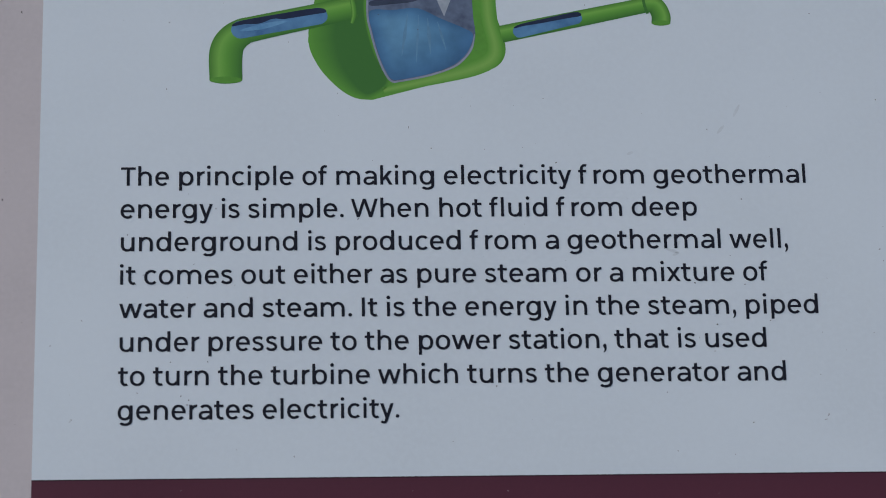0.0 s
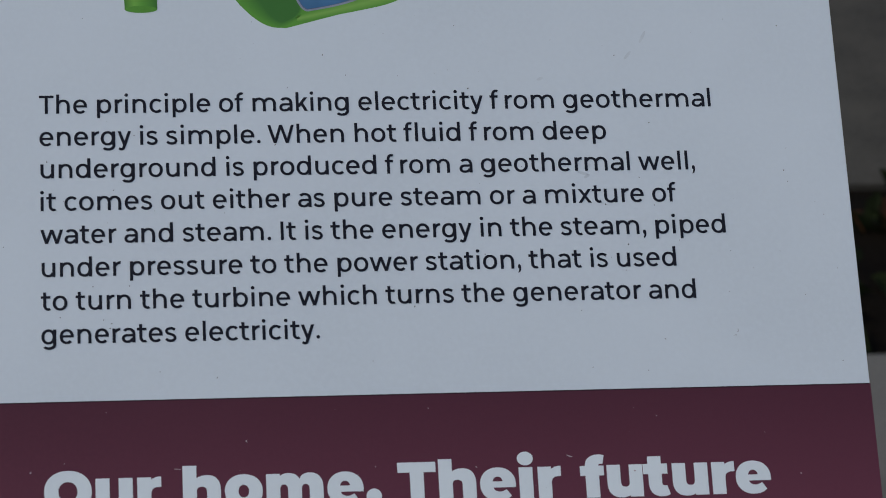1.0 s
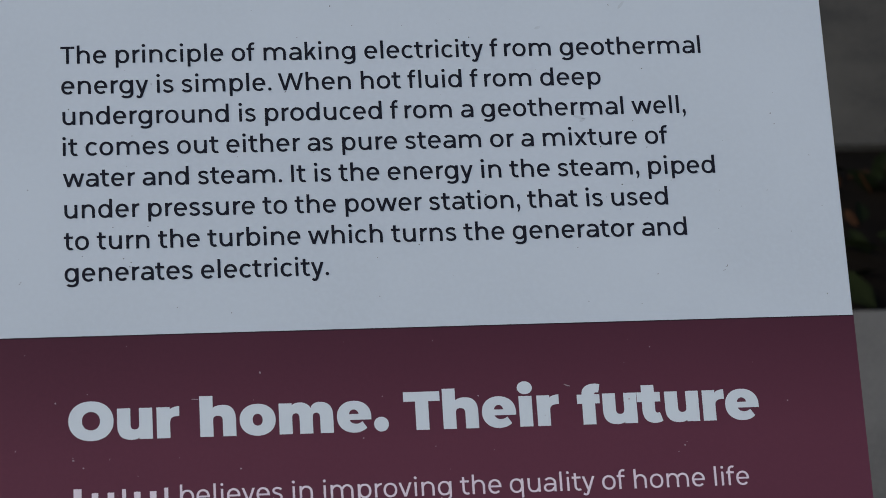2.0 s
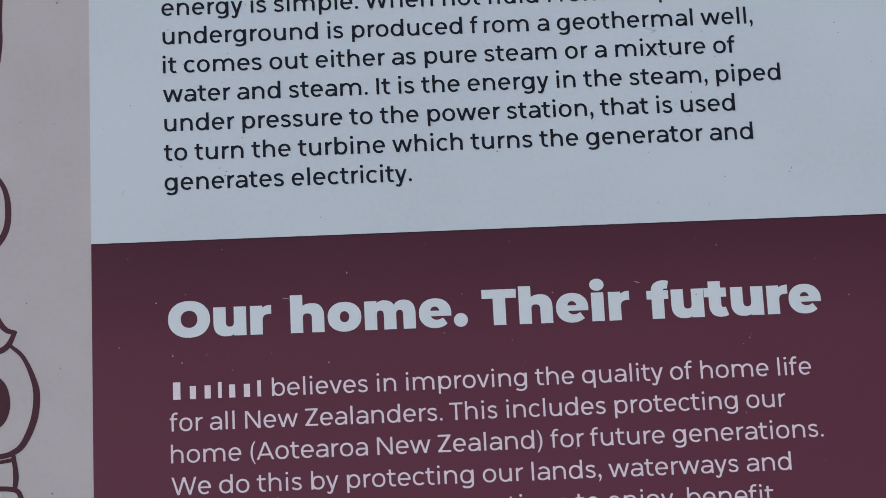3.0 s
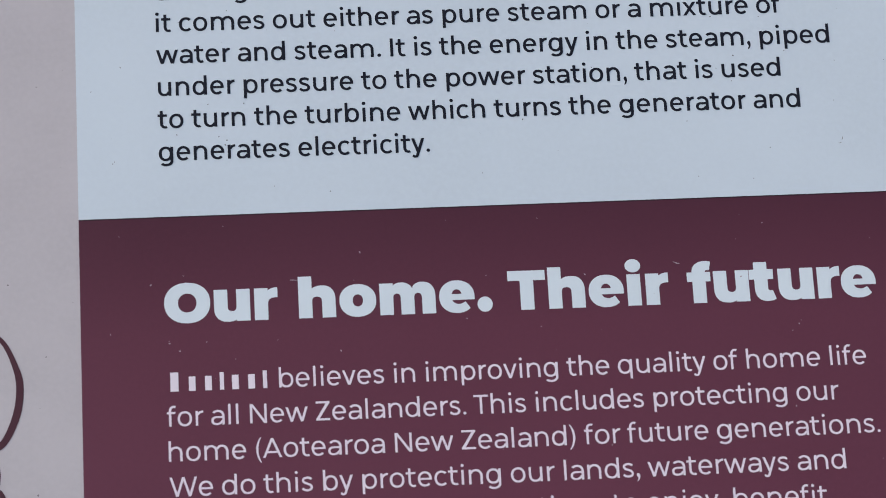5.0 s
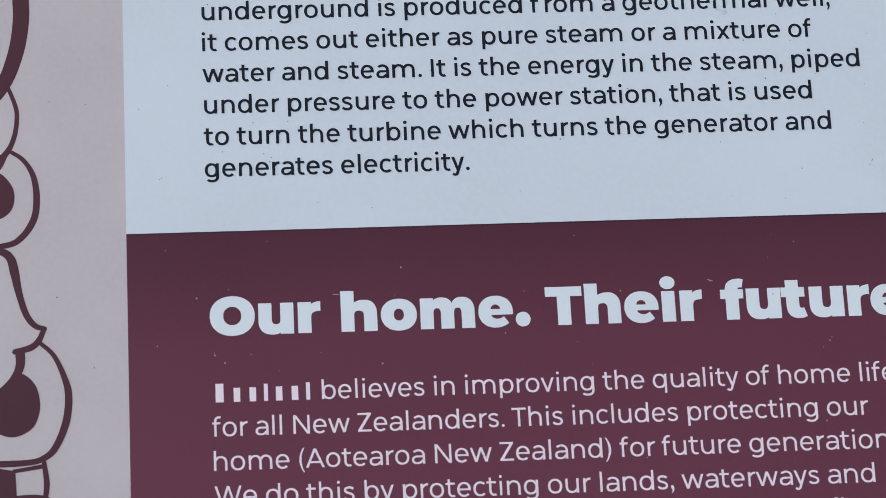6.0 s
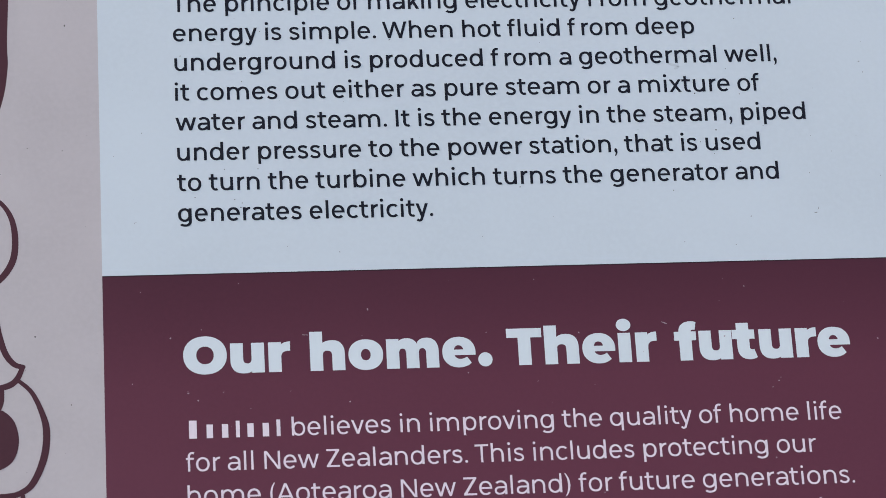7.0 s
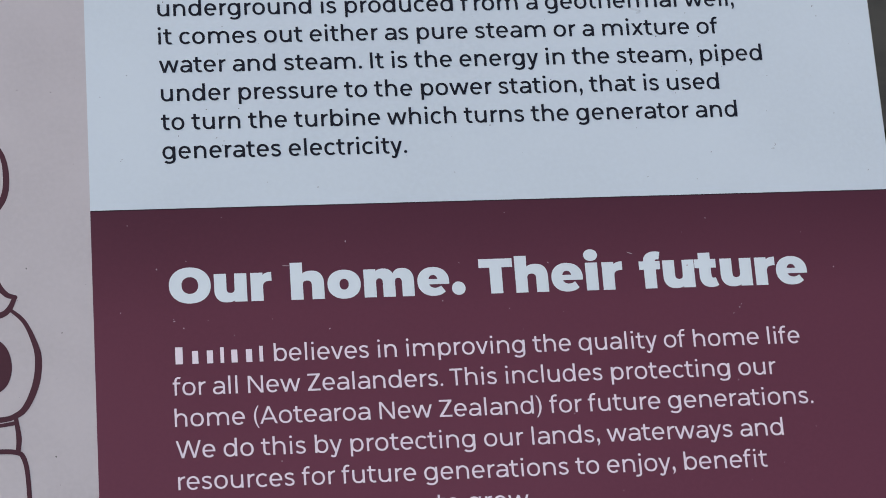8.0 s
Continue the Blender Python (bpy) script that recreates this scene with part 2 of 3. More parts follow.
def raw(char, offset):
    key = (char, round(offset, 4))
    if key not in glyphs:
        font_curve.body, font_curve.offset = char, offset
        me = bpy.data.meshes.new_from_object(font_object)
        glyphs[key] = (np.array([v.co[:2] for v in me.vertices]), [tuple(f.vertices) for f in me.polygons])
        bpy.data.meshes.remove(me)
    return glyphs[key]


DRAWN = set("abcdefghijklmnopqrstuvwxyzTINZWA")


def drawn(char, w, em, s, xh, cap, h=None):
    """A letter of a round, even sans: stems, bows and slanting legs, each a hair in front of the last."""
    pts, faces = [], []
    h, over, top, deep = h or 0.88 * s, 0.011 * em, cap * 1.06, -0.192 * em

    def band(pairs):
        k, y = len(pts), 0.004 * len({p[2] for p in pts})
        for a, b in pairs:
            pts.extend(((*a, y), (*b, y)))
        faces.extend((k + 2 * i, k + 2 * i + 1, k + 2 * i + 3, k + 2 * i + 2) for i in range(len(pairs) - 1))

    def bar(x0, x1, y0, y1):
        band([((x0, y0), (x1, y0)), ((x0, y1), (x1, y1))])

    def leg(xa, ya, xb, yb, k=s):
        band([((xa - k / 2, ya), (xa + k / 2, ya)), ((xb - k / 2, yb), (xb + k / 2, yb))])

    def bow(cx, cy, rx, ry, a0=0, a1=360, sv=s, sh=h, n=28):
        out = []
        for i in range(n + 1):
            u = math.radians(a0 + (a1 - a0) * i / n)
            c, d = (math.copysign(abs(v) ** 0.93, v) for v in (math.cos(u), math.sin(u)))
            out.append(((cx + rx * c, cy + ry * d), (cx + (rx - sv) * c, cy + (ry - sh) * d)))
        band(out)

    def line(points, k):
        p = curve(points, 5)
        out = []
        for i, q in enumerate(p):
            d = (p[min(i + 1, len(p) - 1)] - p[max(i - 1, 0)]).normalized() * (k / 2)
            out.append(((q.x - d.y, q.y + d.x), (q.x + d.y, q.y - d.x)))
        band(out)

    def arch(x0, x1, y1=xh):
        ry = 0.47 * xh
        bow((x0 + x1) / 2, y1 + over - ry, (x1 - x0) / 2, ry, 0, 156, s, h, 18)
        bar(x1 - s, x1, 0, y1 + over - ry)

    mid, ry = xh / 2, xh / 2 + over
    r = (w - 0.18 * s) / 2
    if char == "O":
        bow(w / 2, cap / 2, w / 2, cap / 2 + over, n=40)
    elif char == "o":
        bow(w / 2, mid, w / 2, ry, n=36)
    elif char == "c":
        rx = w / 1.70
        bow(rx, mid, rx, ry, 45, 315)
    elif char == "e":
        bow(w / 2, mid, w / 2, ry, -7, 316 if s < 0.3 * xh else 330, n=34)
        bar(0.6 * s, w - 0.25 * s, mid - ry * 0.122, mid - ry * 0.122 + 0.9 * h)
    elif char in "dqg":
        bow(r, mid, r, ry, n=34)
        bar(w - s, w, {"d": 0, "q": deep, "g": 0.0}[char], top if char == "d" else xh)
        if char == "g":
            rx = w * 0.49
            bow(w - rx, 0.0, rx, 0.205 * em, 0, -142, n=22)
    elif char in "bp":
        bow(w - r, mid, r, ry, n=34)
        bar(0, s, 0 if char == "b" else deep, top if char == "b" else xh)
    elif char in "nhu":
        bar(0, s, 0, top if char == "h" else xh)
        arch(0.12 * s, w)
    elif char == "m":
        bar(0, s, 0, xh)
        arch(0.12 * s, (w + s) / 2)
        arch((w - s) / 2 + 0.12 * s, w)
    elif char == "r":
        bar(0, s, 0, xh)
        bow(w, 0.53 * xh + over, w - 0.12 * s, 0.47 * xh, 90, 156, n=12)
    elif char == "t":
        x, rx, rh = 0.23 * w, (0.97 - 0.23) * w / 1.5, 0.205 * em
        bar(x, x + s, rh - over, xh + 0.135 * em)
        bow(x + rx, rh - over, rx, rh, 180, 300, n=14)
        bar(0, 0.93 * w, xh - h, xh)
    elif char == "f":
        x, rx, rh = 0.21 * w, (1.0 - 0.21) * w / 1.5, 0.20 * em
        bar(x, x + s, 0, top - rh + over)
        bow(x + rx, top - rh + over, rx, rh, 60, 180, n=14)
        bar(0, 0.92 * w, xh - h, xh)
    elif char in "ij":
        x = w / 2 if char == "i" else w - s / 2
        bar(x - s / 2, x + s / 2, 0 if char == "i" else -0.06 * em, xh)
        y, q = xh + 0.165 * em, 0.62 * s
        band([((x + q * math.cos(u), y + q * math.sin(u)), (x + q * math.cos(u), y - q * math.sin(u))) for u in (math.pi * i / 10 for i in range(11))])
        if char == "j":
            bow(x + s / 2 - 0.17 * em, -0.06 * em, 0.17 * em, 0.14 * em, 0, -120, n=12)
    elif char in "lI":
        bar(w / 2 - s / 2, w / 2 + s / 2, 0, top if char == "l" else cap)
    elif char == "a":
        bow(w / 2, 0.58 * xh + over, w / 2, 0.42 * xh, 0, 142, n=20)
        bar(w - s, w, 0, 0.58 * xh + over)
        cx, cy, rh = 0.40 * w, 0.295 * xh - over / 2, 0.295 * xh + over / 2
        bow(cx, cy, 0.40 * w, rh, 90, 270, s, 0.84 * s, 20)
        bow(cx, 0.40 * xh, w - 0.3 * s - cx, 0.40 * xh + over, 270, 342, s, 0.84 * s, 10)
        bar(cx, w - 0.5 * s, cy + rh - 0.84 * s, cy + rh)
    elif char == "s":
        line([(u * w, v * xh) for u, v in ((0.89, 0.82), (0.70, 0.905), (0.47, 0.925), (0.22, 0.87), (0.13, 0.74), (0.24, 0.60), (0.5, 0.525), (0.77, 0.43), (0.88, 0.27), (0.77, 0.125), (0.51, 0.07), (0.26, 0.10), (0.06, 0.205))], 0.92 * s)
    elif char in "vy":
        k = 1.06 * s
        leg(k / 2, xh, w / 2, 0, k)
        if char == "v":
            leg(w - k / 2, xh, w / 2, 0, k)
        else:
            lean = (w / 2 - k / 2) / xh
            y = -0.105 * em
            leg(w - k / 2, xh, w / 2 + lean * y, y, k)
            x = w / 2 + lean * y
            line([(x + 0.02 * em, y + 0.02 * em), (x - 0.03 * em, y - 0.045 * em), (x - 0.10 * em, y - 0.052 * em), (x - 0.165 * em, y - 0.012 * em)], 0.9 * s)
    elif char in "wW":
        k, y = 1.02 * s, xh if char == "w" else cap
        for x0, x1 in ((k / 2, 0.27 * w), (0.5 * w, 0.27 * w), (0.5 * w, 0.73 * w), (w - k / 2, 0.73 * w)):
            leg(x0, y, x1, 0, k)
    elif char == "k":
        bar(0, s, 0, top)
        leg(0.72 * s, 0.30 * xh, w - 0.72 * s, xh, 1.25 * s)
        leg(0.46 * w, 0.60 * xh, w - 0.6 * s, 0, 1.15 * s)
    elif char == "x":
        leg(0.6 * s, 0, w - 0.6 * s, xh, 1.15 * s)
        leg(w - 0.6 * s, 0, 0.6 * s, xh, 1.15 * s)
    elif char in "zZ":
        y = xh if char == "z" else cap
        bar(0, w, 0, h)
        bar(0, w, y - h, y)
        leg(0.75 * s, h * 0.8, w - 0.75 * s, y - h * 0.8, 1.35 * s)
    elif char == "T":
        bar(w / 2 - s / 2, w / 2 + s / 2, 0, cap)
        bar(0, w, cap - h, cap)
    elif char == "N":
        bar(0, s, 0, cap)
        bar(w - s, w, 0, cap)
        leg(0.62 * s, cap, w - 0.62 * s, 0, 1.2 * s)
    elif char == "A":
        leg(0.53 * s, 0, w / 2, cap, 1.06 * s)
        leg(w - 0.53 * s, 0, w / 2, cap, 1.06 * s)
        bar(0.22 * w, 0.78 * w, 0.23 * cap, 0.23 * cap + 0.85 * s)
    out = np.array(pts)
    if char == "u":
        # an n turned round
        out[:, 0], out[:, 1] = w - out[:, 0], xh - out[:, 1]
    return out, faces


def glyph(char, width, em, stem, xh, cap):
    """Points and faces of one letter, in millimetres from its left ink edge and its baseline."""
    if char == ".":
        r = max(stem * 0.62, width / 2)
        return np.array([(r + r * math.cos(u), r + r * math.sin(u)) for u in (math.pi * i / 10 for i in range(20))]), [tuple(range(20))]
    if char in DRAWN:
        return drawn(char, width, em, stem, xh, cap)
    base, _ = raw(char, 0.0)
    w0 = np.ptp(base[:, 0])
    s0 = np.ptp(raw("l", 0.0)[0][:, 0])
    if char in "lI":
        offset = 0.0
    elif char in "i,j":
        offset = max(0.0, (stem / em - s0) / 2)
    else:
        offset = (stem * w0 - s0 * width) / (2 * max(width - stem, 0.2 * width))
    even = (stem * (0.682 / cap if char.isupper() else 0.449 / xh) - s0) / 2
    offset = min(max(offset, even - 0.012, -0.012), even + 0.008)
    pts, faces = raw(char, offset)
    pts = pts.copy()
    pts[:, 0] = (pts[:, 0] - pts[:, 0].min()) / np.ptp(pts[:, 0]) * (stem if char in "lI" else width)
    y = pts[:, 1]
    if char.isupper() or char in "()":
        lo, hi = (-offset, 0.682 + offset) if char not in "()" else (y.min(), y.max())
        t0, t1 = (0, cap) if char not in "()" else (-0.16 * em, cap * 1.06)
        pts[:, 1] = t0 + (y - lo) / (hi - lo) * (t1 - t0)
    elif char == ",":
        pts[:, 1] = y * em * 1.25
    else:
        lo, mid = -offset, 0.449 + offset
        up = (cap * 1.06 - xh) / max(0.05, raw("l", 0.0)[0][:, 1].max() + offset - mid)
        pts[:, 1] = np.where(y > mid, xh + (y - mid) * up, np.where(y < lo, (y - lo) * em * 0.95, (y - lo) / (mid - lo) * xh))
    return pts, faces


def letter(pts, faces, x, z, mat, parent, lift, name="letter"):
    return link(name, [((x + p[0]) / 1000, -(lift + (p[2] if len(p) > 2 else 0)) / 1000, (z + p[1]) / 1000) for p in pts], faces, mat, parent)


def plain_bar(wide, high):
    return [(0, 0), (wide, 0), (wide, high), (0, high)], [(0, 1, 2, 3)]


def word(text, x, z, em, stem, xh, cap, stretch, mat, parent, lift, plain=False):
    """The letters of one printed word, or plain bars of their size. Returns where the next begins."""
    if plain:
        for c in text:
            # one plain upright bar for each letter, of its height
            wide = (ADVANCE[c] - LEFT.get(c, 0) - RIGHT.get(c, 0)) * em / 1000 * stretch
            high = {"#": cap, "|": 1.22 * xh}.get(c, xh)
            if c != "_":
                letter(*plain_bar(0.48 * wide, high), x + (ADVANCE[c] * em / 1000 * stretch - 0.48 * wide) / 2, z, mat, parent, lift, "plain_bar")
            x += ADVANCE[c] * em / 1000 * stretch
        return x
    for c in text:
        if c != "_":
            ink = (ADVANCE[c] - LEFT[c] - RIGHT[c]) * em / 1000 * stretch
            pts, fs = glyph(c, ink, em, stem, xh, cap)
            letter(pts, fs, x + LEFT[c] * em / 1000 * stretch, z, mat, parent, lift)
        x += ADVANCE[c] * em / 1000 * stretch
    return x


# ---- heading letters: a black, wide sans ----
X_HEAVY, CAP_HEAVY, ASC_HEAVY, STEM_HEAVY, OVER = 14.35, 17.85, 18.9, 5.95, 0.25


def pen(start, *moves):
    """A closed outline: a pair is a straight line, six numbers are a curve with its two handles."""
    out = [Vector(start)]
    for m in moves:
        a = out[-1]
        if len(m) == 2:
            out.append(Vector(m))
        else:
            b, c, d = Vector(m[:2]), Vector(m[2:4]), Vector(m[4:])
            out += [a * (1 - t) ** 3 + b * 3 * t * (1 - t) ** 2 + c * 3 * t * t * (1 - t) + d * t ** 3 for t in (i / 9 for i in range(1, 10))]
    return out


def oval(cx, cz, rx, rz, n=44, power=2.15):
    """A ring's edge, a little squarer than an ellipse."""
    out = []
    for i in range(n):
        c, s = math.cos(2 * math.pi * i / n), math.sin(2 * math.pi * i / n)
        out.append(Vector((cx + rx * math.copysign(abs(c) ** (2 / power), c), cz + rz * math.copysign(abs(s) ** (2 / power), s))))
    return out


def block(x0, x1, z0, z1):
    return [Vector(p) for p in ((x0, z0), (x1, z0), (x1, z1), (x0, z1))]


def heavy_arch(x0, w, leg0=0.0):
    """A shoulder that leaves a stem at x0 and comes down as a leg, the whole w wide."""
    s, x, top = STEM_HEAVY, X_HEAVY, X_HEAVY + OVER
    r = x0 + w
    inner, mid = x0 + s, (x0 + s + r - s) / 2
    return pen((r - s, leg0), (r, leg0), (r, 8.0), (r, 12.2, r - 2.0, top, r - 5.6, top),
               (x0 + s + 1.6, top, x0 + s + 0.3, top - 0.7, x0 + s - 0.6, top - 2.0), (x0 + s - 1.6, 7.0), (inner, 7.0), (inner, 7.4),
               (inner, 8.9, inner + 0.6, 9.6, mid, 9.6), (r - s - 0.5, 9.6, r - s, 8.8, r - s, 7.2))


def heavy_glyph(char):
    """Width of a heading letter and its outlines, each with its holes."""
    s, x, cap, asc, o = STEM_HEAVY, X_HEAVY, CAP_HEAVY, ASC_HEAVY, OVER
    if char == "O":
        return 20.1, [[oval(10.05, cap / 2, 10.05, cap / 2 + o), oval(10.05, cap / 2, 4.0, 4.25)]]
    if char == "o":
        return 16.2, [[oval(8.1, x / 2, 8.1, x / 2 + o), oval(8.1, x / 2, 2.25, 2.75)]]
    if char == ".":
        return 6.7, [[oval(3.35, 3.3, 3.35, 3.45, 28, 2.0)]]
    if char == "T":
        return 16.6, [[pen((5.3, 0), (11.3, 0), (11.3, cap - 4.5), (16.6, cap - 4.5), (16.6, cap), (0, cap), (0, cap - 4.5), (5.3, cap - 4.5))]]
    if char == "i":
        return 6.05, [[block(0, 6.05, 0, x)], [oval(3.02, x + 0.85 + 3.05, 3.5, 3.05, 30, 2.0)]]
    if char == "h":
        return 16.2, [[block(0, s, 0, asc)], [heavy_arch(0, 16.2)]]
    if char == "m":
        return 24.5, [[block(0, s, 0, x)], [heavy_arch(0, 15.2)], [heavy_arch(9.25, 15.25)]]
    if char == "r":
        return 10.2, [[block(0, s, 0, x)], [pen((s, 7.0), (s, 9.6, 7.4, 10.1, 10.2, 10.1), (10.2, x + o), (8.2, x + o, 6.4, x - 0.3, s - 0.5, x - 1.7), (s - 1.6, 7.0))]]
    if char == "u":
        w = 15.75
        return w, [[block(w - s, w, 0, x)], [pen((0, x), (0, 6.2), (0, 2.0, 2.1, -o, 6.2, -o), (8.2, -o, 9.6, 0.2, w - s + 0.7, 1.3), (w - s + 1.0, 7.0), (w - s, 7.0), (w - s, 5.4, w - s - 0.4, 4.5, (w - 2 * s) / 2 + s, 4.5), (s + 0.4, 4.5, s, 5.4, s, 6.8), (s, x))]]
    if char == "e":
        w, m = 15.6, x / 2
        rx, rz = w / 2, m + o
        ring = [Vector((rx + rx * math.copysign(abs(math.cos(u)) ** 0.93, math.cos(u)), m + rz * math.copysign(abs(math.sin(u)) ** 0.93, math.sin(u))))
                for u in (math.radians(-13 + 329 * i / 48) for i in range(49))]
        ring[0] = Vector((w - 0.05, 5.7))
        return w, [[ring + pen((11.5, 4.9), (10.4, 4.15, 9.5, 3.85, 8.6, 3.85), (7.2, 3.85, 6.0, 4.6, 5.75, 5.7)), pen((5.5, 8.4), (9.9, 8.4), (9.6, 9.8, 8.8, 10.5, 7.7, 10.5), (6.6, 10.5, 5.8, 9.8, 5.5, 8.4))]]
    if char == "t":
        return 11.5, [[pen((2.2, 9.8), (2.2, 5.8), (2.2, 1.8, 4.4, -o, 7.8, -o), (9.4, -o, 10.6, 0.1, 11.5, 0.7), (10.2, 4.8), (9.6, 4.5, 8.15, 4.2, 8.15, 5.8), (8.15, 9.8), (10.8, 9.8), (10.8, x), (8.15, x), (8.15, 17.7), (2.2, 17.7), (2.2, x), (0, x), (0, 9.8))]]
    # f
    return 10.9, [[pen((2.3, 0), (8.25, 0), (8.25, 9.8), (10.5, 9.8), (10.5, x - 0.2), (8.2, x - 0.2), (8.1, 15.0, 8.9, 15.2, 10.1, 14.9), (10.9, 18.7), (10.2, 19.05, 9.2, 19.2, 8.4, 19.2), (4.6, 19.2, 2.3, 17.2, 2.3, 14.2), (2.3, x - 0.2), (0, x - 0.2), (0, 9.8), (2.3, 9.8))]]


HEAVY_GAP = {"Ou": 1.7, "ur": 2.0, "ho": 1.65, "om": 1.55, "me": 1.65, "e.": 1.1, "Th": 0.95, "he": 1.45, "ei": 1.35, "ir": 2.0, "fu": 1.1, "ut": 0.5, "tu": 1.6, "re": 0.6}


def heavy_word(text, x0, x1, z, mat, parent, lift):
    """A word of the heading in heavy letters, spaced out to run from x0 to x1."""
    made = [heavy_glyph(c) for c in text]
    rest = x1 - x0 - sum(g[0] for g in made) - sum(HEAVY_GAP[a + b] for a, b in zip(text, text[1:]))
    x = x0
    for k, (w, shapes) in enumerate(made):
        pts, faces = [], []
        for j, outlines in enumerate(shapes):
            base, flat_points = len(pts), [p for line in outlines for p in line]
            pts += [(p.x, p.y, 0.006 * j) for p in flat_points]
            faces += [tuple(base + i for i in tri) for tri in tessellate_polygon([[p.to_3d() for p in line] for line in outlines])]
        letter(pts, faces, x, z, mat, parent, lift, "heading_letter")
        if k + 1 < len(text):
            x += w + HEAVY_GAP[text[k:k + 2]] + rest / (len(text) - 1)


def text_line(text, x0, x1, z, em, stem, mat, parent, lift, xh=0.53, cap=0.70, bars=()):
    """A line of print whose ink runs from x0 to x1 along the baseline z, in millimetres."""
    total = sum(ADVANCE[c] for c in text) - LEFT[text[0]] - RIGHT[text[-1]]
    stretch = (x1 - x0) / (total * em / 1000)
    x = x0 - LEFT[text[0]] * em / 1000 * stretch
    for w in text.split(" "):
        x = word(w, x, z, em, stem, xh * em, cap * em, stretch, mat, parent, lift, w in bars)
        x += ADVANCE[" "] * em / 1000 * stretch


# ---- ground ----
def strips(name, profile, half, mat, label):
    """A sheet that runs along x, of the profile's points in y and z."""
    verts = [(s * half, y, z) for y, z in profile for s in (-1, 1)]
    faces = [(2 * i, 2 * i + 1, 2 * i + 3, 2 * i + 2) for i in range(len(profile) - 1)]
    return tagged(link(name, verts, faces, mat), label, "ground", kind="structure")


BED0, BED1 = 1.757, 2.22
strips("ground", [(-600, 0), (BED0, 0), (BED0, -0.02), (BED1, -0.02), (BED1, -0.004), (600, -0.004)], 600, CONCRETE, "weathered grey concrete paving with a narrow planting bed let into it")
strips("path", [(BED1 - 0.002, -0.016), (BED1, 0.004), (5.5, 0.004), (5.5, -0.02)], 30, PATH, "older dark grey concrete path beyond the bed")
strips("planting_bed", [(BED0 + 0.001, -0.008), (BED0 + 0.12, 0.002), (BED0 + 0.3, 0.001), (BED1 - 0.003, -0.004)], 30, SOIL, "dark damp bark and soil in a narrow bed")

rng = random.Random(4)


def leaves(name, count, mat, size, height, label):
    verts, faces = [], []
    for _ in range(count):
        c = Vector((rng.uniform(-0.2, 2.4), rng.uniform(BED0 + 0.04, BED1 - 0.05), rng.uniform(0.003, height)))
        m = Matrix.Translation(c) @ Euler((rng.uniform(-0.9, 0.9), rng.uniform(-0.9, 0.9), rng.uniform(0, 6.3))).to_matrix().to_4x4()
        s = size * rng.uniform(0.6, 1.3)
        k = len(verts)
        for u, v, w in ((-1, 0, 0), (-0.4, 0.34, 0.1), (0.4, 0.3, 0.08), (1, 0, -0.12), (0.4, -0.3, 0.08), (-0.4, -0.34, 0.1), (0, 0, -0.04)):
            verts.append(m @ Vector((u * s, v * s, w * s)))
        faces += [(k + 6, k + i, k + (i + 1) % 6) for i in range(6)]
    return tagged(link(name, verts, faces, mat), label, "plants", kind="stuff")


leaves("low_leaves", 420, LEAF, 0.034, 0.024, "low dark green leaves growing in the bed")
leaves("leaf_litter", 130, LITTER, 0.024, 0.015, "brown dead leaves lying in the bed")

# ---- the sign: a leaning lectern panel on two posts ----
sign = tagged(new("information_sign"), "leaning outdoor information panel printed in white and maroon", "sign")
sign.matrix_world = pose(0, 0, 0.95, -45) @ pose(0, 0.0005, 0)
LEFT_EDGE, RIGHT_EDGE, TOP, BOTTOM = -0.115, 0.400, 0.330, -0.260
panel = part("panel", box(LEFT_EDGE, RIGHT_EDGE, 0.0, 0.006, BOTTOM, TOP, 0.0002), EDGE, sign, "thin board with a pale cream edge")
white = part("white_field", box(0.0, RIGHT_EDGE - 0.0003, -0.0004, 0.0002, 0.0, TOP - 0.001), WHITE, sign, "blueish white printed vinyl with tiny dirt specks")
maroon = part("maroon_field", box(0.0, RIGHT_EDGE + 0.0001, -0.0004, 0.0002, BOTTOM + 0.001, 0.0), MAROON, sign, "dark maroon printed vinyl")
strip = part("art_strip", box(LEFT_EDGE + 0.001, 0.0, -0.0004, 0.0002, BOTTOM + 0.001, TOP - 0.001), PINK, sign, "pinkish grey printed vinyl strip")
for x in (0.02, 0.27):
    # posts stand on the ground and carry the panel by a sloping plate
    inv = sign.matrix_world.inverted()
    bm = box(x - 0.025, x + 0.025, 0.045, 0.095, 0.0, 0.845, 0.003)
    bm.transform(inv)
    part("post", bm, STEEL, sign, "square galvanised steel post")
    part("mounting_plate", box(x - 0.03, x + 0.03, 0.0065, 0.0145, -0.12, 0.14, 0.001), STEEL, sign)

# print on the white field
L = 0.55
for i, (text, x0, x1) in enumerate((
        ("The principle of making electricity f_rom geothermal", 35.8, 339.4), ("energy is simple. When hot fluid f_rom deep", 35.9, 289.9),
        ("underground is produced f_rom a geothermal well,", 36.2, 329.5), ("it comes out either as pure steam or a mixture of", 36.1, 319.8),
        ("water and steam. It is the energy in the steam, piped", 35.9, 341.0), ("under pressure to the power station, that is used", 36.3, 317.2),
        ("to turn the turbine which turns the generator and", 35.8, 324.9), ("generates electricity.", 35.9, 156.0))):
    text_line(text, x0, x1, 132.55 - 15.24 * i, 12.35, 1.31, INK, white, L)

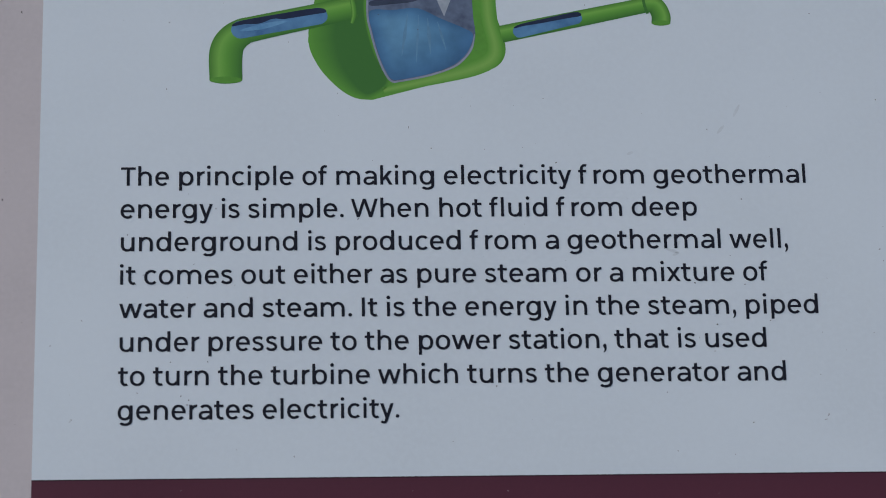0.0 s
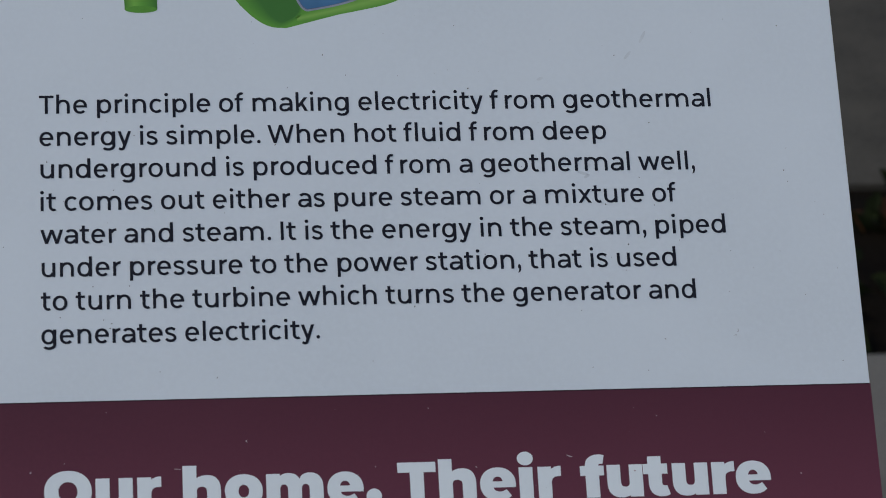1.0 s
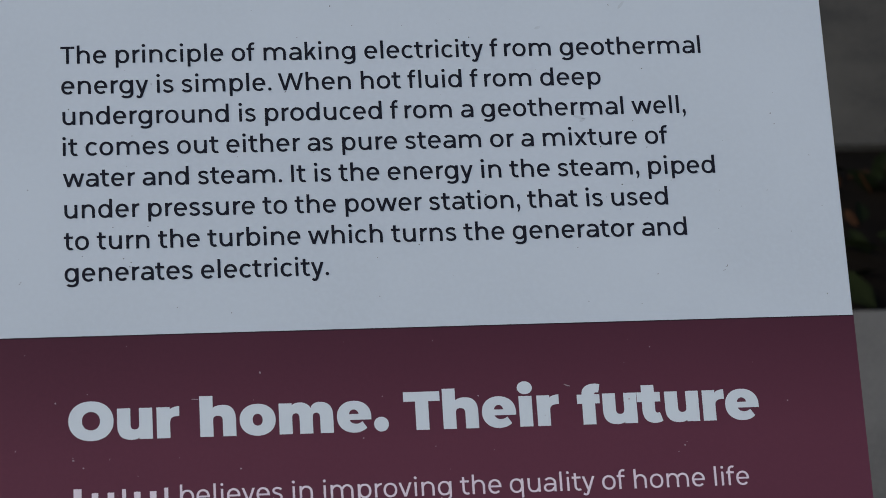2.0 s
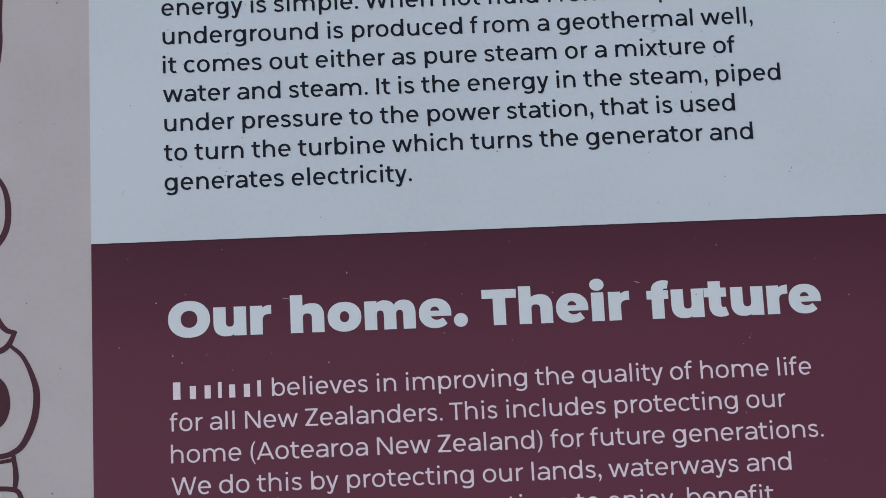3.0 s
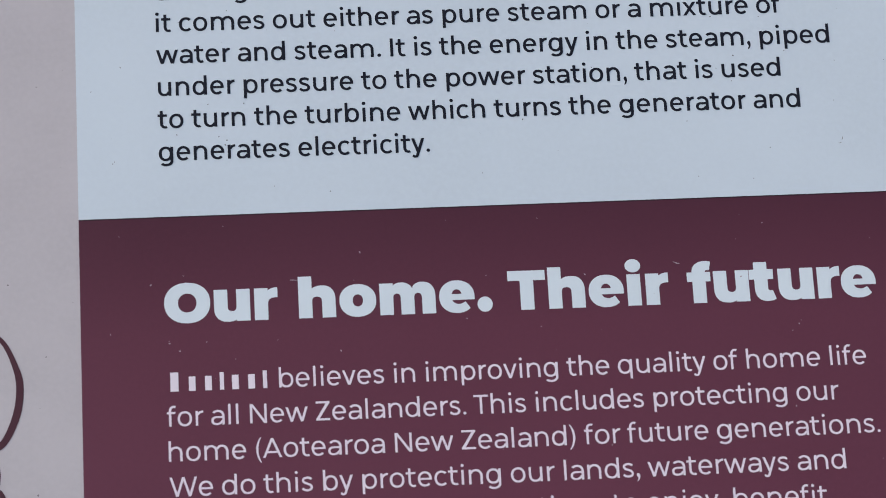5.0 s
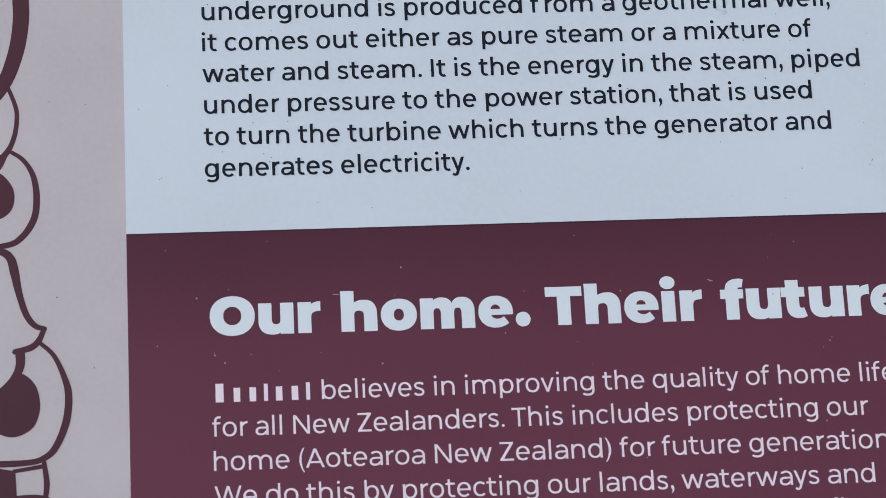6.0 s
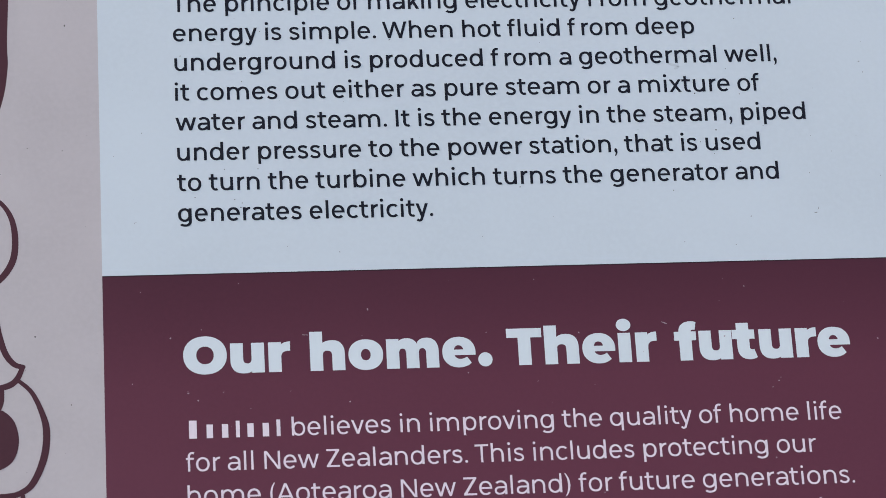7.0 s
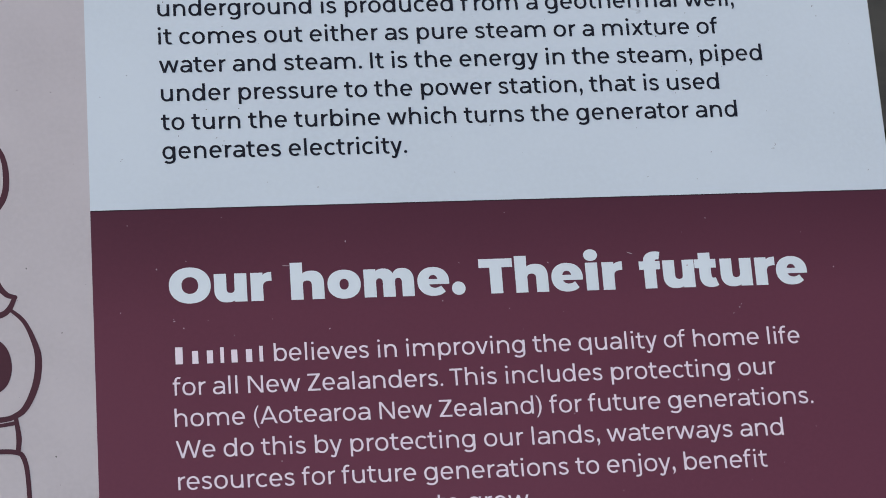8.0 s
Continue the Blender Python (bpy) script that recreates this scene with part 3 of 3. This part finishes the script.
# thin dark line along the maroon field's upper edge, then the print on the field
printed("edge_line", [Vector(p) for p in ((0.2, -0.55), (399.8, -0.55), (399.8, 0.0), (0.2, 0.0))], DARK_LINE, maroon, L)
HEAD = (("Our", 36.4, 85.9), ("home.", 95.0, 180.1), ("Their", 187.2, 258.4), ("future", 266.8, 351.0))
for text, x0, x1 in HEAD:
    heavy_word(text, x0, x1, -48.65, PALE, maroon, L)
for i, (text, x0, x1) in enumerate((
        ("#==|==| believes in improving the quality of home life", 36.2, 343.3), ("for all New Zealanders. This includes protecting our", 36.3, 329.7),
        ("home (Aotearoa New Zealand) for future generations.", 36.6, 346.5), ("We do this by protecting our lands, waterways and", 36.6, 329.9),
        ("resources for future generations to enjoy, benefit", 37.0, 320.5))):
    text_line(text, x0, x1, -79.2 - 15.42 * i, 12.14, 1.06, LILAC, maroon, L, bars=("#==|==|",))
text_line("|===_=== ========", 37.2, 153.0, -156.3, 12.14, 1.06, LILAC, maroon, L, bars=("|===_===", "========"))
text_line("to grow", 158.0, 202.5, -156.3, 12.14, 1.06, LILAC, maroon, L)

# the printed picture of a cut-open green tank with its two pipes
L = 0.6
printed("tank", curve([(118.7, 206.0), (119.0, 199.0), (121.2, 192.7), (125.7, 185.3), (133.1, 177.6), (139.9, 173.7), (147.0, 172.9)], 6)[:-1]
        + curve([(147.0, 172.9), (168.0, 178.6), (188.0, 183.9), (199.0, 186.9), (204.2, 189.8), (206.8, 194.0), (207.3, 199.0), (205.6, 207.0), (203.8, 214.0), (203.4, 230.0)], 6) + [Vector((203.0, 260.0)), Vector((124.0, 260.0)), Vector((121.7, 222.0))], GREEN, white, L)
end = [(119.2, 206.0), (119.4, 199.0), (121.6, 192.7), (126.1, 185.6), (133.4, 178.0), (140.0, 174.2), (146.5, 173.6), (155.0, 182.0), (148.5, 196.0), (144.6, 214.0), (144.0, 240.0), (128.0, 240.0)]
core = [(131.0, 207.0), (131.0, 201.0), (132.0, 195.0), (134.0, 189.0), (137.5, 183.0), (141.5, 178.0), (146.0, 176.2), (153.2, 182.4), (147.4, 196.0), (143.6, 214.0), (143.0, 238.0), (136.0, 238.0)]
graded("tank_end", curve(end, 6, True), curve(core, 6, True), TANK_END, white, L + 0.15)
stroke("tank_sheen", [(152.0, 177.4), (176.0, 183.2), (192.0, 187.6), (200.6, 192.2), (202.6, 199.0), (200.0, 212.0), (199.4, 226.0)], (3.0, 5.5, 7.0, 7.5, 6.5, 6.0, 6.0), TANK_SHEEN, white, L + 0.15, across=8)
printed("window_rim", curve([(145.6, 232.0), (145.3, 213.7), (146.8, 205.2), (149.2, 195.4), (152.2, 187.0), (155.4, 181.6), (160.0, 181.8), (173.2, 184.6), (183.7, 188.5), (189.1, 192.8), (192.4, 198.0), (193.9, 204.7), (193.1, 213.7), (192.4, 232.0)], 6), STEEL_INK, white, L + 0.4)
printed("dark_blade", curve([(147.0, 221.0), (156.0, 222.4), (170.0, 223.4), (166.0, 220.6), (156.0, 219.4), (147.2, 218.6)], 4, True), SLATE, white, L + 0.5)
pool = curve([(146.4, 216.0), (147.6, 205.4), (150.0, 195.7), (152.8, 187.8), (155.8, 182.9), (160.0, 182.7), (173.0, 185.5), (183.0, 189.4), (188.2, 193.6), (191.4, 198.5), (192.8, 204.7), (188.0, 208.0), (178.0, 212.6), (168.0, 217.4), (157.0, 216.6)], 6, True)
heart = Vector((158.0, 209.0))
graded("water", pool, [heart + (p - heart) * 0.3 for p in pool], WATER, white, L + 0.5)
for top, foot, wide in (((163.5, 214.5), (160.5, 194.0), 1.6), ((168.5, 214.0), (167.0, 191.0), 1.1), ((172.5, 212.5), (173.5, 195.0), 1.8), ((177.0, 210.5), (180.5, 197.0), 1.2)):
    stroke("light_streak", [top, ((top[0] + foot[0]) / 2, (top[1] + foot[1]) / 2), foot], (0.2, wide, 0.2), STREAK, white, L + 0.6, 6)
printed("turbine_blade", [Vector(p) for p in ((175.9, 224.0), (180.0, 213.3), (184.0, 224.0))], BLADE, white, L + 0.7)
stroke("rim_line", [(145.6, 226.0), (145.4, 213.7), (146.9, 205.2), (149.3, 195.4), (152.3, 187.0), (155.6, 182.0), (160.0, 182.0), (173.2, 184.8), (183.6, 188.7), (188.9, 193.0), (192.2, 198.2), (193.6, 204.7)], (0.9,) * 11 + (0.5,), RIM, white, L + 0.65)
stroke("inlet_pipe", [(81.8, 182.6), (81.7, 194.5), (83.6, 201.0), (88.6, 205.6), (96.0, 207.9), (122.7, 214.0), (140.0, 218.0)], (14.6, 15.0, 14.0, 12.5, 11.5, 11.0), PIPE, white, L + 0.75, across=8)
printed("pipe_mouth", ellipse(81.8, 182.6, 7.3, 1.7), GREEN, white, L + 0.85)
stroke("pipe_collar", [(138.4, 210.0), (139.4, 214.0), (139.2, 218.5), (138.2, 223.5)], (1.6, 2.4, 2.6, 2.0), PIPE, white, L + 0.95, across=8)
printed("inlet_water", capsule((88.4, 207.0), (123.3, 213.6), 4.3, 4.1), BLUE, white, L + 1.05)
printed("inlet_air", curve([(84.4, 208.6), (88.0, 211.2), (105.0, 214.6), (123.0, 217.6), (126.8, 215.6), (121.0, 214.4), (108.0, 212.2), (103.0, 212.4), (97.0, 210.0), (90.0, 209.6)], 6, True), NAVY, white, L + 1.15)
printed("inlet_glint", curve([(88.0, 206.4), (98.0, 207.2), (110.0, 211.2), (104.0, 211.0), (94.0, 208.8)], 6, True), BLUE_LIGHT, white, L + 1.25)
stroke("outlet_pipe", [(205.5, 204.6), (240.0, 212.0), (274.0, 219.4)], (8.4, 8.0, 7.4), PIPE, white, L + 0.45, across=8)
stroke("outlet_spout", [(271.0, 219.2), (276.0, 218.6), (278.4, 214.0), (278.3, 210.0)], (7.6, 8.4, 8.6, 8.6), PIPE, white, L + 0.6, across=8)
printed("pipe_mouth", ellipse(278.3, 210.0, 4.3, 1.3), GREEN, white, L + 0.7)
stroke("pipe_collar", [(272.5, 214.6), (271.2, 218.6), (270.6, 223.0)], (1.2, 1.4, 1.2), GREEN_DARK, white, L + 0.75)
printed("outlet_water", capsule((214.0, 206.0), (239.6, 212.4), 3.1, 2.9), BLUE, white, L + 0.75)
printed("outlet_air", curve([(211.4, 207.4), (214.0, 209.4), (226.0, 212.4), (239.6, 215.4), (242.0, 213.6), (236.0, 212.4), (224.0, 210.0), (216.0, 208.6)], 6, True), NAVY, white, L + 0.85)

# the line drawing on the pinkish strip: scrolling outlines and solid round spots
L = 0.6
stroke("outline", [(-45.5, 150.0), (-46.6, 119.0), (-46.4, 105.0), (-48.6, 89.5), (-54.0, 74.0), (-62.0, 63.5), (-72.0, 57.0)], (7.4, 7.6, 7.4, 7.0, 6.0, 5.0), ART, strip, L)
stroke("outline", [(-52.8, 72.2), (-49.4, 63.1), (-48.5, 57.1), (-49.6, 48.3), (-53.0, 40.4), (-60.4, 33.6), (-70.0, 30.0)], (1.8, 2.0, 2.2, 2.4, 3.4, 5.0), ART, strip, L + 0.1)
printed("spot", ellipse(-69.0, 52.0, 9.6, 10.2), ART, strip, L + 0.2)
stroke("outline", [(-53.0, 41.4), (-46.0, 36.6), (-41.4, 28.8), (-39.9, 18.5), (-41.2, 8.2), (-46.8, -0.3), (-54.0, -3.8), (-72.0, -5.0)], (1.8, 2.2, 3.0, 3.2, 2.8, 2.4), ART, strip, L + 0.3)
printed("spot", curve([(-55.0, 29.5), (-50.2, 22.5), (-50.4, 14.5), (-54.5, 9.6), (-61.0, 8.2), (-70.0, 11.0), (-72.0, 22.0), (-66.0, 29.0), (-60.0, 31.0)], 6, True), ART, strip, L + 0.4)
printed("wedge", curve([(-52.4, 41.0), (-56.8, 31.0), (-64.0, 31.0), (-60.0, 35.0)], 4, True), ART, strip, L + 0.5)
stroke("outline", [(-72.0, -5.4), (-57.0, -6.4), (-51.8, -9.8), (-49.8, -17.2), (-48.1, -25.8), (-45.0, -35.9), (-41.0, -41.4), (-36.6, -43.0)], (2.0, 3.6, 4.2, 3.0, 2.8, 2.2), ART, strip, L + 0.5)
stroke("outline", [(-36.8, -42.6), (-39.6, -48.6), (-43.4, -51.6), (-50.5, -53.2)], (2.2, 2.8, 3.0, 2.4), ART, strip, L + 0.6)
printed("outline_tip", ellipse(-37.0, -42.9, 1.3, 1.15), ART, strip, L + 0.65)
printed("outline_tip", ellipse(-49.6, -53.2, 1.6, 1.2), ART, strip, L + 0.65)
stroke("outline", [(-47.6, -53.0), (-47.8, -60.0), (-51.0, -66.0), (-58.0, -71.8), (-70.0, -77.0)], (4.4, 3.8, 2.4, 1.6), ART, strip, L + 0.7)
stroke("outline", [(-39.8, -48.6), (-32.9, -55.3), (-28.1, -66.1), (-26.5, -74.5), (-27.7, -85.6), (-32.0, -96.3), (-37.0, -101.4), (-46.0, -103.6), (-72.0, -103.6)], (1.8, 2.2, 3.2, 3.4, 3.0, 2.6, 3.2), ART, strip, L + 0.8)
printed("spot", curve([(-48.5, -62.8), (-41.4, -68.0), (-39.0, -78.2), (-42.0, -87.5), (-50.0, -91.8), (-57.6, -89.6), (-62.4, -82.0), (-62.0, -76.0), (-54.0, -69.0)], 6, True), ART, strip, L + 0.9)
stroke("outline", [(-37.6, -103.0), (-36.4, -112.8), (-37.0, -119.8)], (2.0, 2.6, 2.2), ART, strip, L + 0.9)
printed("block", curve([(-72.0, -103.0), (-50.0, -107.0), (-49.4, -119.0), (-60.0, -122.0), (-72.0, -126.0)], 1, True), ART, strip, L + 0.9)
stroke("outline", [(-51.0, -107.2), (-44.0, -106.2), (-37.4, -105.2)], (1.8, 1.8, 2.0), ART, strip, L + 1.0)
stroke("outline", [(-72.0, -126.0), (-62.0, -122.6), (-50.3, -119.4), (-38.5, -119.4), (-34.2, -123.0), (-32.4, -135.2), (-31.8, -160.0)], (2.2, 2.4, 2.4, 2.4, 2.2, 2.2), ART, strip, L + 1.1)


# dirt on the print: tiny dark specks, a few pale scuffs
def specks(name, count, x0, x1, z0, z1, small, large, mat, parent, label):
    verts, faces = [], []
    for _ in range(count):
        x, z, r, turn = rng.uniform(x0, x1), rng.uniform(z0, z1), small + (large - small) * rng.random() ** 3, rng.uniform(0, 3.1)
        k, long = len(verts), rng.uniform(1.0, 1.9)
        for i in range(7):
            u, q = 2 * math.pi * i / 7, r * rng.uniform(0.7, 1.15)
            a, b = q * long * math.cos(u), q * math.sin(u)
            verts.append(((x + a * math.cos(turn) - b * math.sin(turn)) / 1000, -0.00062, (z + a * math.sin(turn) + b * math.cos(turn)) / 1000))
        faces.append(tuple(range(k, k + 7)))
    return tagged(link(name, verts, faces, mat, parent, label), kind="stuff")


specks("dirt_specks", 150, 3, 396, 2, 320, 0.07, 0.30, SPECK, white, "tiny dark dirt specks")
specks("dirt_specks", 90, -110, -3, -250, 320, 0.10, 0.42, SPECK, strip, "tiny dark dirt specks")
specks("scuffs", 60, 3, 396, -250, -3, 0.10, 0.42, SCUFF, maroon, "tiny pale scuffs")


def marks(points, mat, parent, name):
    """Single specks that stand out, each at its place; the third number is its half length."""
    for k, (x, z, r) in enumerate(points):
        printed(name, ellipse(x, z, r * 0.68, r * (0.38 + 0.28 * (k * 0.37 % 1)), 67 * k, 9), mat, parent, 2.2)


marks(((223.4, 173.4, 0.45), (228.1, 142.6, 0.55), (55.5, 178.3, 0.4), (309.4, 22.3, 0.5), (373.6, 172.2, 0.5), (15.5, 25.3, 0.35), (86.5, 12.4, 0.35), (275.9, 10.0, 0.35), (287.2, 85.9, 0.5), (309.3, 85.2, 0.4), (296.1, 66.8, 0.55), (319.5, 68.4, 0.4)), SPECK, white, "dirt_speck")
marks(((303.5, 98.6, 0.35), (287.9, 60.8, 0.35), (323.1, 46.0, 0.3), (342.3, 62.9, 0.35), (272.7, 36.2, 0.4), (58.3, 51.5, 0.35), (62.7, 36.3, 0.45), (74.2, 51.6, 0.4), (44.1, 37.8, 0.35), (68.0, 96.0, 0.4), (77.5, 121.7, 0.4), (46.2, 91.1, 0.35)), SPECK, white, "dirt_speck")
marks(((300.7, 8.1, 0.35), (388.7, 10.6, 0.45), (111.1, 9.1, 0.4), (371.6, 95.6, 0.45), (16.2, 26.1, 0.35), (194.0, 196.5, 0.3), (168.0, 207.0, 0.45)), SPECK, white, "dirt_speck")
marks(((-33.8, 64.0, 0.5), (-15.1, -61.6, 0.55)), SPECK, strip, "dirt_speck")
marks(((63.1, -5.3, 0.35), (17.5, -8.4, 0.35), (302.5, -12.7, 0.5), (311.9, -62.7, 0.5), (202.1, -6.8, 0.35), (177.8, -32.3, 0.35), (200.8, -56.5, 0.35), (170.1, -35.7, 0.35), (168.4, -51.6, 0.45), (316.1, -58.1, 0.35), (45.1, -27.4, 0.35), (85.4, -58.0, 0.35), (66.7, -65.7, 0.35), (42.7, -61.3, 0.6), (346.4, -121.7, 0.35)), SCUFF, maroon, "scuff")
stroke("hair", [(342.0, 24.9), (342.5, 25.4), (342.5, 26.3)], (0.12, 0.28, 0.15), SPECK, white, 2.2, 4)
stroke("hair", [(340.4, 23.3), (341.8, 23.5)], (0.12, 0.2), SPECK, white, 2.2, 4)
for x, z, long, turn in ((310.2, 167.2, 3.4, 62), (302.6, 158.2, 2.6, 50), (261.4, 147.0, 1.6, 20), (278.0, 101.0, 2.8, -18), (279.6, 99.6, 1.6, 30), (281.0, 104.5, 1.2, 70)):
    printed("smudge", ellipse(x, z, long, 0.7, turn, 16), SMUDGE, white, 0.6)
stroke("scratch", [(261.2, -29.2), (262.8, -29.9), (264.0, -30.2)], (0.2, 0.6, 0.3), SCUFF, maroon, 0.62, 4)
stroke("scratch", [(91.6, -31.0), (94.6, -31.2)], (0.3, 0.3), SCUFF, maroon, 0.62, 4)
